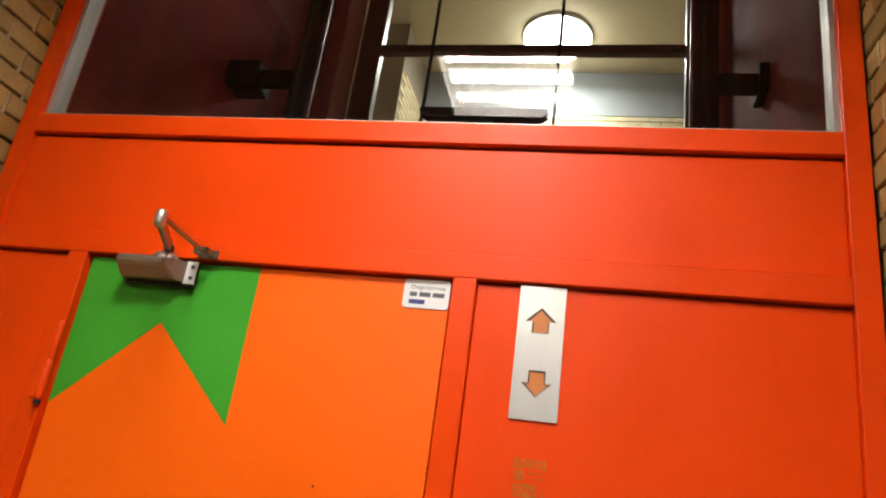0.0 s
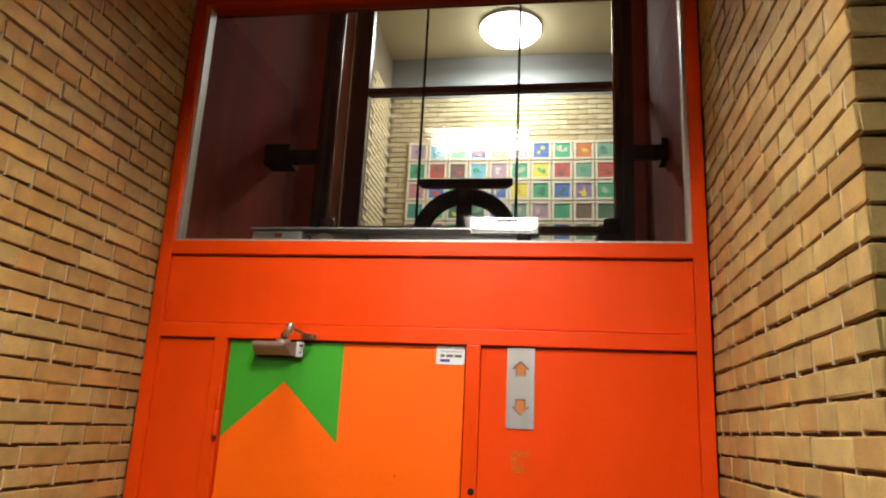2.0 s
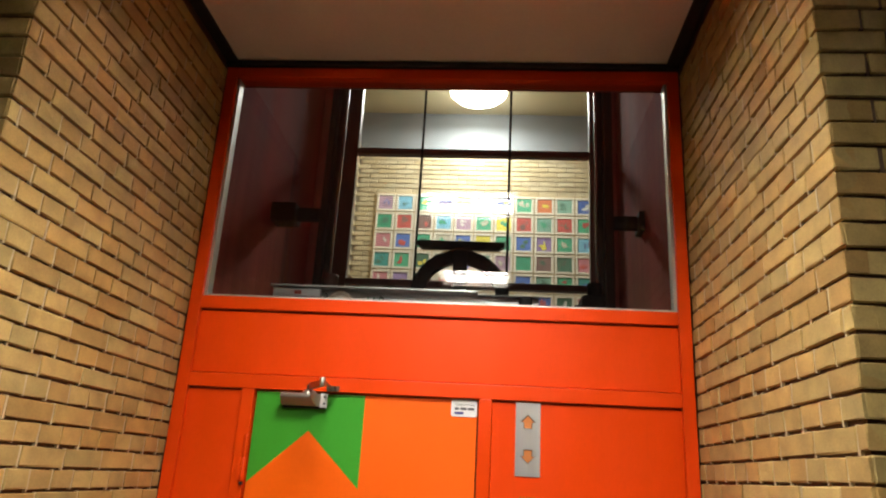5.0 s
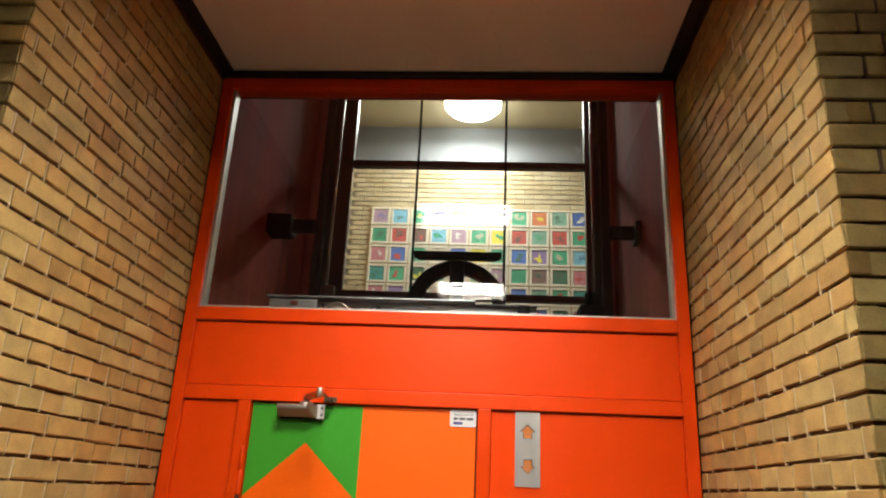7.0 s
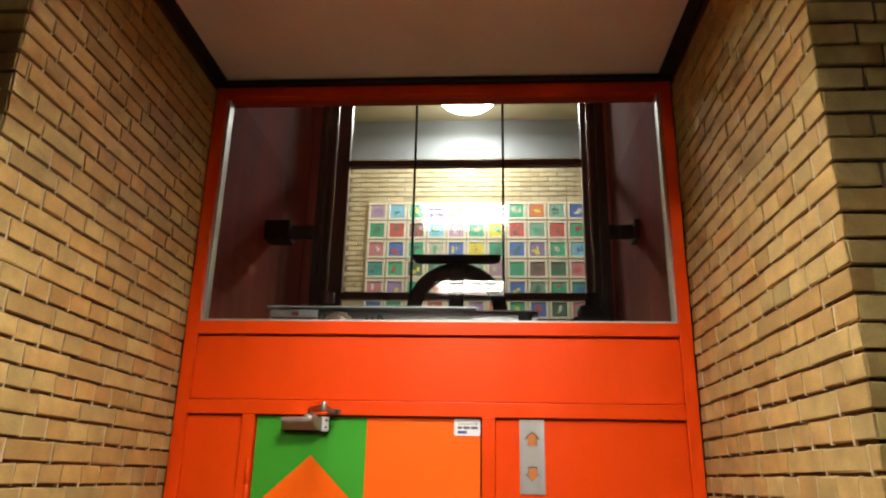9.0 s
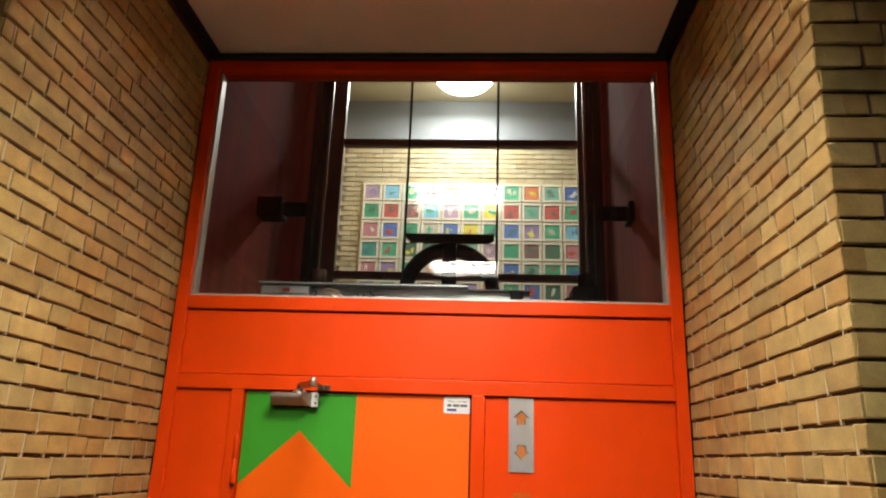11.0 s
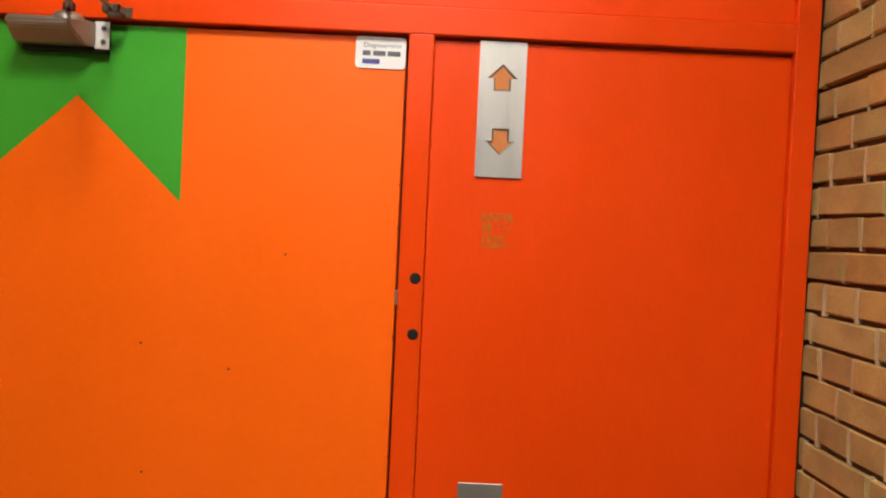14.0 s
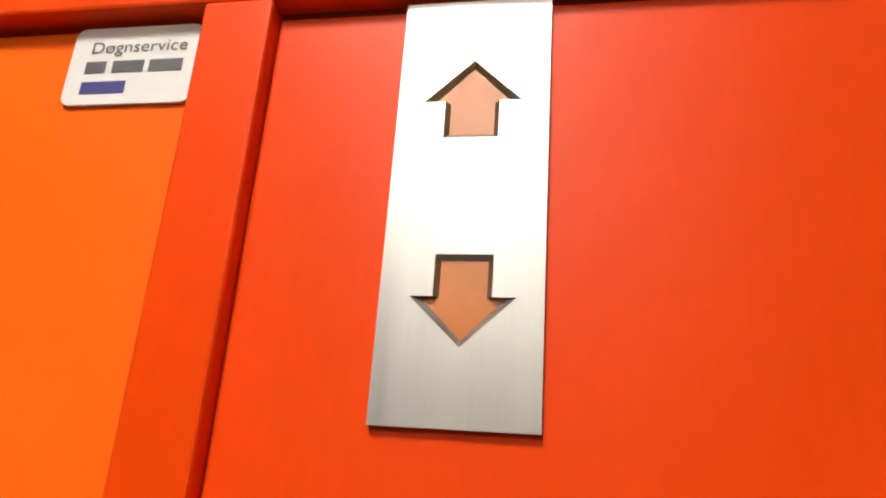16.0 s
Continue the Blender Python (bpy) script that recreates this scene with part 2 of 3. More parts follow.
COURSE_L = 0.05746               # the left wall is laid a little tighter

structure("floor", box(-5.0, 6.4, -8.2, 0.06, FLOOR_Z - 0.12, FLOOR_Z), FLOOR, "grey-brown vinyl corridor floor", "floor")
structure("ceiling", box(XL + 0.03, XR - 0.03, -8.2, -0.012, ZC, ZC + 0.1), CEIL, "cream painted board ceiling over the recess", "ceiling")
structure("ceiling_side_a", box(-5.0, XL + 0.03, -8.2, YC_L - 0.004, ZC, ZC + 0.1), CEIL, "cream painted corridor ceiling", "ceiling")
structure("ceiling_side_b", box(XR - 0.03, 6.4, -8.2, YC_R - 0.004, ZC, ZC + 0.1), CEIL, "cream painted corridor ceiling", "ceiling")
for nm, x0, x1 in (("trim_a", XL + 0.004, XL + 0.056), ("trim_b", XR - 0.056, XR - 0.004)):
    structure(nm, box(x0, x1, -1.04, -0.03, ZC - 0.012, ZC - 0.002, 0.002), BLACKTRIM, "black shadow-gap strip along the ceiling edge", "trim")
structure("trim_c", box(XL + 0.004, XR - 0.004, -0.034, -0.012, ZC - 0.027, ZC - 0.003, 0.002), BLACKTRIM, "black shadow-gap strip over the red frame", "trim")
# unseen walls added behind the camera, set far off and dark to lose light
structure("wall_corridor_south", box(-5.0, 6.4, -8.3, -8.2, FLOOR_Z, ZC), DIM, "added unseen wall across the corridor, dark to cut bounce light", "wall")
structure("wall_corridor_west", box(-5.1, -5.0, -8.2, YC_L, FLOOR_Z, ZC), DIM, "added unseen corridor end wall, dark to cut bounce light", "wall")
structure("wall_corridor_east", box(6.4, 6.5, -8.2, YC_R, FLOOR_Z, ZC), DIM, "added unseen corridor end wall, dark to cut bounce light", "wall")

wall_right = structure("wall_right", box(XR + 0.0095, XR + 0.35, YC_R + 0.013, 0.06, FLOOR_Z, ZC + 0.05), BED_SHADED, "yellow brick side wall in alternating header and stretcher courses", "wall")
wall_left = structure("wall_left", box(XL - 0.35, XL - 0.0095, YC_L + 0.013, 0.06, FLOOR_Z, ZC + 0.05), BED_SHADED, "yellow brick side wall in alternating header and stretcher courses", "wall")
wall_right_return = structure("wall_right_return", box(XR + 0.35, 6.4, YC_R + 0.013, YC_R + 0.3, FLOOR_Z, ZC + 0.05), BED_SHADED, "yellow brick corridor wall beside the recess", "wall")
wall_left_return = structure("wall_left_return", box(-5.0, XL - 0.35, YC_L + 0.013, YC_L + 0.3, FLOOR_Z, ZC + 0.05), BED_SHADED, "yellow brick corridor wall beside the recess", "wall")

# ---- red lift front ----
front = thing("lift_front", (0, 0, 0), "glossy red steel lift front with framed panels and glazing above", "lift front", kind="structure")
FY0, FY1 = -0.013, 0.07


def member(name, x0, x1, z0, z1, y0=FY0, y1=FY1, mat=RED, bevel=0.0025):
    c = ((x0 + x1) / 2, (y0 + y1) / 2, (z0 + z1) / 2)
    ob = part(name, box(x0, x1, y0, y1, z0, z1, bevel, 2, c), mat, front)
    ob.location = c
    return ob


member("frame_post", -0.309, -0.262, FLOOR_Z, ZC - 0.028)
member("frame_post", 1.548, 1.593, FLOOR_Z, ZC - 0.028)
member("frame_post", -0.052, -0.006, FLOOR_Z, 2.052)
member("frame_post", 0.826, 0.873, FLOOR_Z, 2.052)
member("frame_rail", -0.262, 1.548, 2.052, 2.104)
member("frame_rail", -0.262, 1.548, 2.350, 2.400)
member("frame_rail", -0.262, 1.548, 3.366, ZC - 0.028)
member("frame_rail", -0.262, -0.052, FLOOR_Z, 0.28)
member("frame_rail", 0.873, 1.548, FLOOR_Z, 0.28)
member("infill_panel", -0.2615, 1.5475, 2.107, 2.3435, 0.0, 0.03)
member("infill_panel", -0.2615, -0.0525, 0.282, 2.0455, 0.0, 0.03)
member("infill_panel", 0.8735, 1.5475, 0.282, 2.0455, 0.0, 0.03)
# dark red strips paint the shadow line under the proud rails
member("seal_strip", -0.262, 1.548, 2.3437, 2.3498, 0.004, 0.03, DARKRED, 0)
member("seal_strip", -0.262, -0.052, 2.0457, 2.0518, 0.004, 0.03, DARKRED, 0)
member("seal_strip", 0.873, 1.548, 2.0457, 2.0518, 0.004, 0.03, DARKRED, 0)
member("door_rebate", -0.006, 0.826, FLOOR_Z, 2.052, 0.05, 0.07, BLACKTRIM, 0)

# ---- window over the doors ----
win = thing("window_1", (0, 0, 0), "wide clear glass pane with pale metal beads in the red frame", "window", kind="structure")
for x0, x1, z0, z1 in ((-0.262, 1.548, 2.400, 2.410), (-0.262, 1.548, 3.3640, 3.366), (-0.262, -0.250, 2.410, 3.3635), (1.537, 1.548, 2.410, 3.3635)):
    # top bead coloured red instead of pale metal: paints the shade under the head
    part("glazing_bead", box(x0, x1, 0.004, 0.050, z0, z1), RED if z0 > 3.36 else BEAD, win)
pane = part("pane", sheet(-0.250, 1.537, 0.024, 0.030, 2.410, 3.3635), [GLASS, CLEAR], win)
pane.visible_shadow = False

# ---- orange door ----
door = thing("door_1", (0, 0, 0), "flush orange lift door with a green pennant painted in its upper corner", "door", kind="structure")
part("leaf", box(0.0, 0.8205, 0.003, 0.045, FLOOR_Z + 0.008, 2.0465, 0.0015), ORANGE, door, "orange painted steel leaf")
part("pennant", prism([(0.0015, 2.0455), (0.0015, 1.722), (0.2095, 1.911), (0.408, 1.719), (0.4085, 2.0455)], 0.0025, 0.0031), GREEN, door, "green painted pennant with a notch")
for z0, z1 in ((1.722, 1.892), (1.300, 1.455)):
    h = part("hinge", lathe([(0, z0), (0.0075, z0 + 0.002), (0.0085, z0 + 0.008), (0.0085, (z0 + z1) / 2 - 0.002), (0.0070, (z0 + z1) / 2), (0.0085, (z0 + z1) / 2 + 0.002), (0.0085, z1 - 0.008), (0.0065, z1 - 0.002), (0, z1)], pose(-0.010, -0.016, 0), 18), RED, door, "red painted barrel hinge", True)
    part("pin_end", cyl(0.0075, 0.010, pose(-0.010, -0.016, z0 - 0.004), 14), BLACKTRIM, h)
    part("hinge_leaf", box(-0.032, -0.008, -0.016, -0.011, z0 + 0.004, (z0 + z1) / 2 - 0.004, 0.001), RED, h)

chips = random.Random(11)
for i in range(16):
    z = chips.choice((chips.uniform(0.95, 1.28), chips.uniform(0.95, 1.9)))
    w, h = chips.uniform(0.0006, 0.0018), chips.uniform(0.003, 0.012)
    pts = [(0.8195 - w * (1 + 0.6 * chips.random()), z), (0.8198, z - h * 0.5), (0.8200, z + h * 0.5), (0.8195 - w * chips.random(), z + h * 0.3)]
    part("paint_chip", prism(pts, 0.0022, 0.0032), HOLE, door, "dark chip in the paint of the door edge")
for x, z in ((0.345, 1.450), (0.512, 1.408), (0.355, 1.205), (0.610, 1.63)):
    part("speck", cyl(0.0022, 0.0008, pose(x, 0.0027, z, 90, 0, 0), 8), HOLE, door, "small dark speck")
part("latch_plate", box(0.8207, 0.8255, -0.004, 0.02, 1.545, 1.572, 0.0005), NICKEL, door, "bright latch plate in the gap")

# ---- fittings on the door and front ----
closer = thing("door_closer", (0.187, 0, 2.02), "silver surface door closer with a folded arm", "door closer")
L = closer.location
body = [(-0.013, 0.004), (-0.034, 0.004), (-0.058, 0.026), (-0.063, 0.036), (-0.061, 0.043), (-0.054, 0.048), (-0.013, 0.050)]
b = bmesh.new()
f = b.faces.new([b.verts.new((-0.080, y, z - 0.027)) for y, z in body])
g = bmesh.ops.extrude_face_region(b, geom=[f])
bmesh.ops.translate(b, vec=(0.142, 0, 0), verts=[v for v in g["geom"] if isinstance(v, bmesh.types.BMVert)])
for v in b.verts:
    if v.co.x > 0:
        v.co.x += 0.55 * (v.co.y + 0.012)
bmesh.ops.recalc_face_normals(b, faces=b.faces[:])
bmesh.ops.bevel(b, geom=b.edges[:], offset=0.0025, segments=2, affect="EDGES")
part("body", b, CLOSER, closer)
# black plate added as the closer's shade on the door
part("back_plate", box(-0.078, 0.082, -0.0120, 0.0, -0.031, 0.024, 0.0015), BLACKTRIM, closer, "added black plate that paints the deep shade behind and under the closer")
plate = part("mounting_plate", box(0.058, 0.085, -0.0150, -0.0122, -0.026, 0.025, 0.001), WHITEMETAL, closer, "pale end plate with two screws")
for dz in (-0.012, 0.012):
    part("screw", cyl(0.0042, 0.003, pose(0.075, -0.0155, dz, 90, 0, 0), 12), INK, plate)
part("spindle_boss", lathe([(0, 0.013), (0.012, 0.013), (0.022, 0.009), (0.027, 0.002), (0.028, -0.006)], pose(0.020, -0.035, 0.021), 28), CLOSER, closer, smooth=True)


def bar(p, q, w, t):
    """A flat bar from p to q, w wide across the view and t thick."""
    p, q = Vector(p), Vector(q)
    d = (q - p)
    m = Matrix.Translation((p + q) / 2) @ d.to_track_quat("X", "Y").to_matrix().to_4x4()
    bb = box(-d.length / 2, d.length / 2, -w / 2, w / 2, -t / 2, t / 2, min(w, t) * 0.2)
    bb.transform(m)
    return bb


ELBOW = (0.108, -0.212, 0.040)
part("arm", bar((0.020, -0.035, 0.046), ELBOW, 0.024, 0.011), DARKSTEEL, closer, "worn steel arm")
part("link", bar((ELBOW[0], ELBOW[1], ELBOW[2] + 0.009), (0.100, -0.042, 0.044), 0.010, 0.007), DARKSTEEL, closer, "worn steel link")
part("elbow", lathe([(0, -0.014), (0.009, -0.013), (0.011, -0.008), (0.011, 0.014), (0.008, 0.020), (0, 0.021)], pose(*ELBOW), 20), NICKEL, closer, smooth=True)
part("arm_root", lathe([(0.011, 0.0), (0.011, 0.016), (0.007, 0.021), (0, 0.022)], pose(0.020, -0.035, 0.032), 20), BLACKTRIM, closer, smooth=True)
b = box(0.084, 0.116, -0.046, -0.042, 0.035, 0.050, 0.001)
box(0.084, 0.088, -0.046, -0.013, 0.035, 0.050, 0.001, bm=b)
box(0.112, 0.116, -0.046, -0.013, 0.035, 0.050, 0.001, bm=b)
box(0.080, 0.126, -0.017, -0.0132, 0.0335, 0.053, 0.001, bm=b)
part("bracket", b, DARKSTEEL, closer, "dull steel bracket on the frame")

knob = part("door_knob", lathe([(0, 0.005), (0.021, 0.005), (0.0245, 0.001), (0.0245, -0.004)], pose(0, 0, 0, 90, 0, 0), 36), NICKEL, door, "satin nickel knob on a round rose", True)
knob.location = (0.787, 0.0, 1.115)
b = lathe([(0.012, 0.0), (0.012, 0.020), (0.020, 0.026), (0.0255, 0.036), (0.0270, 0.046), (0.0245, 0.056), (0.016, 0.063), (0, 0.066)], pose(-0.004, 0, -0.008, 90, 0, 0) @ Matrix.Diagonal((0.80, 0.92, 0.74, 1)), 36)
for v in b.verts:  # pear shape, narrower below
    v.co.x = -0.004 + (v.co.x + 0.004) * (1 + min(0.0, (v.co.z + 0.008) * 11))
part("grip", b, NICKEL, knob, smooth=True)
part("slot", box(-0.0022, 0.0022, -0.0062, -0.0048, 0.0125, 0.0195), HOLE, knob, "dark key slot")

sticker = thing("service_sticker", (0.773, 0.0012, 2.0168), "white rounded service sticker with dark print on the orange door", "sticker")
pts = []
for cx, cz, a0 in ((0.040, 0.0225, 0), (-0.040, 0.0225, 90), (-0.040, -0.0225, 180), (0.040, -0.0225, 270)):
    for i in range(5):
        a = radians(a0 + i * 22.5)
        pts.append((cx + 0.007 * math.cos(a), cz + 0.007 * math.sin(a)))
part("label_sheet", prism(pts, -0.0008, 0.0018), STICKER, sticker)


def lettering(text, size, m, mat, parent, name="lettering", shear=0.0, width=None, bold=0.0):
    cu = bpy.data.curves.new(name, "FONT")
    cu.body, cu.size, cu.offset = text, size, bold
    tmp = bpy.data.objects.new("tmp", cu)
    scene.collection.objects.link(tmp)
    bpy.context.view_layer.update()
    me = bpy.data.meshes.new_from_object(tmp.evaluated_get(bpy.context.evaluated_depsgraph_get()))
    bpy.data.objects.remove(tmp)
    xs = [v.co.x for v in me.vertices]
    if width:
        s = width / (max(xs) - min(xs))
        for v in me.vertices:
            v.co.x *= s
    me.materials.append(mat)
    ob = new(name, me)
    ob.parent = parent
    ob.matrix_basis = m
    return ob


lettering("Døgnservice", 0.0125, pose(-0.033, -0.0012, 0.0095, 90), INK, sticker, width=0.070)
b = bmesh.new()
for x0, x1 in ((-0.034, -0.019), (-0.014, 0.009), (0.013, 0.037)):
    box(x0, x1, -0.0012, -0.0008, -0.0060, 0.0030, bm=b)
part("printed_bar", b, INK, sticker, "dark bars of a phone number")
part("brand_bar", box(-0.034, -0.0015, -0.0012, -0.0008, -0.0215, -0.0125), INKBLUE, sticker, "dark blue bar of a brand mark")

# indicator plate with two arrow windows
ind = thing("floor_indicator", (1.0035, -0.004, 1.9205), "brushed steel indicator plate with amber up and down arrows", "indicator")
UP = [(0, 0.085), (0.0285, 0.058), (0.0158, 0.058), (0.0158, 0.0345), (-0.0158, 0.0345), (-0.0158, 0.058), (-0.0285, 0.058)]
DOWN = [(0.001 + x, -z - 0.001) for x, z in UP]
b = bmesh.new()
edges = []
for loop in ([(-0.044, -0.127), (0.044, -0.127), (0.044, 0.127), (-0.044, 0.127)], UP, DOWN):
    vs = [b.verts.new((x, 0, z)) for x, z in loop]
    edges += [b.edges.new((vs[i], vs[(i + 1) % len(vs)])) for i in range(len(vs))]
bmesh.ops.triangle_fill(b, use_beauty=True, use_dissolve=False, edges=edges)
for fc in list(b.faces):
    c = fc.calc_center_median()
    if fc.normal.y > 0:
        fc.normal_flip()
g = bmesh.ops.extrude_face_region(b, geom=b.faces[:])
bmesh.ops.translate(b, vec=(0, 0.0045, 0), verts=[v for v in g["geom"] if isinstance(v, bmesh.types.BMVert)])
bmesh.ops.recalc_face_normals(b, faces=b.faces[:])
b.faces.ensure_lookup_table()
for fc in b.faces:
    if abs(fc.normal.y) < 0.5 and abs(fc.calc_center_median().x) < 0.04:
        fc.material_index = 1
part("plate", b, [STEEL, STEELCUT], ind, "brushed stainless plate")
for loop, nm in ((UP, "arrow_up"), (DOWN, "arrow_down")):
    cx = sum(p[0] for p in loop) / 7
    cz = sum(p[1] for p in loop) / 7
    part(nm, prism([(cx + (x - cx) * 1.04, cz + (z - cz) * 1.04) for x, z in loop], 0.0030, 0.0040), AMBER, ind, "amber plastic arrow")
    b = bmesh.new()
    vo = [b.verts.new((x, 0.0002, z)) for x, z in loop]
    vi = [b.verts.new((cx + (x - cx) * 0.82, 0.0029, cz + (z - cz) * 0.86)) for x, z in loop]
    for i in range(7):
        b.faces.new((vo[i], vo[(i + 1) % 7], vi[(i + 1) % 7], vi[i]))
    part("bevel_rim", b, STEELCUT, ind, "bevelled dark rim of the arrow window")

notice = thing("capacity_lettering", (1.006, -0.0003, 1.695), "worn gilt capacity lettering on the red panel", "lettering")
lettering("ELEVATOR", 0.021, pose(-0.029, -0.0002, 0.0155, 90), GILT, notice, "word", width=0.060, bold=0.0011)
lettering("18", 0.024, pose(-0.029, -0.0002, -0.0060, 90), GILT, notice, "number", width=0.017, bold=0.0015)
lettering("1525", 0.029, pose(-0.030, -0.0002, -0.0330, 90), GILT, notice, "number", width=0.041, bold=0.0015)
for x0, x1, z0, z1 in ((-0.005, 0.026, 0.005, 0.0095), (0.006, 0.029, -0.004, 0.0), (0.019, 0.028, -0.0325, -0.026)):
    part("worn_bar", box(x0, x1, -0.0002, 0.0003, z0, z1), GILTFAINT, notice, "faint small bar of worn print")

call = thing("call_plate", (0.9985, -0.003, 1.134), "brushed steel call plate with two round push buttons", "call panel")
part("plate", box(-0.0425, 0.0425, 0.0, 0.0035, -0.079, 0.079, 0.001), DULLSTEEL, call)
for dz in (0.013, -0.016):
    bt = part("push_button", lathe([(0.0095, 0.0), (0.0095, 0.003), (0.0085, 0.005), (0.004, 0.0056), (0, 0.0056)], pose(0, 0, dz, 90, 0, 0), 24), BUTTON, call, "pale push button with a ring mark", True)
    part("ring", lathe([(0.0030, 0.0057), (0.0030, 0.0062), (0.0044, 0.0062), (0.0044, 0.0057)], pose(0, 0, dz, 90, 0, 0), 20), INK, bt)

for z in (1.597, 1.492):
    hole = tagged(part("lock_hole", lathe([(0.0105, -0.001), (0.0105, 0.0006), (0.009, 0.0012), (0, 0.0012)], pose(0, 0, 0, 90, 0, 0), 24), HOLE, smooth=True), "small round black lock hole in the red post", "lock hole", "lock holes")
    hole.location = (0.8575, FY0, z)

# ---- black boards along the side walls ----
for nm, x0, x1 in (("a", XL + 0.001, XL + 0.088), ("b", XR - 0.088, XR - 0.001)):
    y0, top = (YC_L + 0.02, 1.078) if nm == "a" else (YC_R + 0.02, 1.052)
    bd = thing("bumper_board", ((x0 + x1) / 2, (y0 - 0.03) / 2, FLOOR_Z), "black bumper board standing along the brick wall", "bumper board", "bumper boards")
    cx, cy = bd.location.x, bd.location.y
    part("panel", box(x0 - cx, x1 - cx, y0 - cy, -0.03 - cy, 0.0, top - 0.016 - FLOOR_Z, 0.004, 2), BLACK, bd)
    part("cap_rail", box(x0 - cx - 0.0, x1 - cx + 0.0, y0 - cy - 0.002, -0.028 - cy, top - 0.0155 - FLOOR_Z, top - FLOOR_Z, 0.004, 2), BLACK, bd)

# ---- ceiling luminaires ----
lum = thing("ceiling_light", (LAMP_X, LAMP_Y[0], LAMP_Z), "white louvred fluorescent ceiling light hung on short rods", "ceiling light", "corridor lights")
W, D = 0.265, 0.220
b = bmesh.new()
box(-W - 0.008, W + 0.008, -D - 0.008, D + 0.008, 0.0755, 0.083, bm=b)
for x0, x1, y0, y1 in ((-W - 0.008, -W, -D - 0.008, D + 0.008), (W, W + 0.008, -D - 0.008, D + 0.008), (-W, W, -D - 0.008, -D), (-W, W, D, D + 0.008)):
    box(x0, x1, y0, y1, -0.004, 0.075, bm=b)
part("housing", b, WHITEMETAL, lum, "white enamelled housing")
for i in range(7):
    x = -W + 2 * W * (i + 1) / 8
    part("louvre_blade", box(x - 0.001, x + 0.001, -D, D, -0.004, 0.036), LOUVRE, lum)
for i in range(3):
    y = -D + 2 * D * (i + 1) / 4
    part("louvre_bar", box(-W, W, y - 0.0015, y + 0.0015, -0.004, 0.016), LOUVRE, lum)
for y in TUBES:
    part("fluorescent_tube", cyl(0.013, 2 * W - 0.03, pose(0, y, 0.056, 0, 90, 0), 14), TUBE, lum, "lit fluorescent tube", True)
for x in (-0.16, 0.16):
    part("rod", cyl(0.005, ZC - LAMP_Z - 0.083, pose(x, 0, 0.083 + (ZC - LAMP_Z - 0.083) / 2), 10), WHITEMETAL, lum)
for ly in LAMP_Y[1:]:
    copy_thing(lum, pose(LAMP_X, ly, LAMP_Z))

# ---- lift shaft ----
SY0, SY1 = 0.075, 1.72
structure("wall_shaft_left", box(-0.40, -0.30, SY0, SY1 + 0.1, 0, 6.2), SHAFTRED, "dark oxide-red sheet wall of the lift shaft", "wall")
structure("wall_shaft_right", box(1.60, 1.70, SY0, SY1 + 0.1, 0, 6.2), SHAFTRED, "dark oxide-red sheet wall of the lift shaft", "wall")
structure("wall_shaft_front", box(-0.40, 1.70, SY0, SY0 + 0.08, ZC - 0.03, 6.2), SHAFTRED, "dark shaft wall over the landing window", "wall")
structure("wall_shaft_back_low", box(-0.30, 1.60, SY1, SY1 + 0.08, 0, 2.30), SHAFTRED, "dark shaft wall under the far landing window", "wall")
structure("wall_shaft_back_high", box(-0.30, 1.60, SY1, SY1 + 0.08, 5.0, 6.2), SHAFTRED, "dark shaft wall over the far landing window", "wall")
structure("ceiling_shaft", box(-0.40, 1.70, SY0, SY1 + 0.1, 6.2, 6.3), BLACKTRIM, "dark shaft ceiling", "ceiling")
for k_, (x0, x1) in enumerate(((-0.298, -0.215), (1.528, 1.598))):
    structure("post_%d" % (k_ + 1), box(x0, x1, 1.50, 1.71, 0.0, 6.19, 0.004), POSTRED, "pinkish primed steel corner post of the shaft", "post")

farwin = thing("window_2", (0, 0, 0), "brown framed glazing on the far side of the lift shaft", "window", kind="structure")
for x0, x1 in ((-0.215, -0.095), (1.462, 1.528)):
    part("window_frame", box(x0, x1, 1.725, 1.785, 2.30, 5.0, 0.004), FRAMEBROWN, farwin)
for z0, z1 in ((2.30, 2.36), (2.921, 2.964), (3.842, 3.886), (4.94, 5.0)):
    part("transom", box(-0.095, 1.462, 1.727, 1.783, z0, z1, 0.003), FRAMEBROWN, farwin)
for z0, z1 in ((2.36, 2.921), (2.964, 3.842), (3.886, 4.94)):
    fp = part("pane", sheet(-0.095, 1.462, 1.752, 1.758, z0, z1), [GLASS, CLEAR], farwin)
    fp.visible_shadow = False

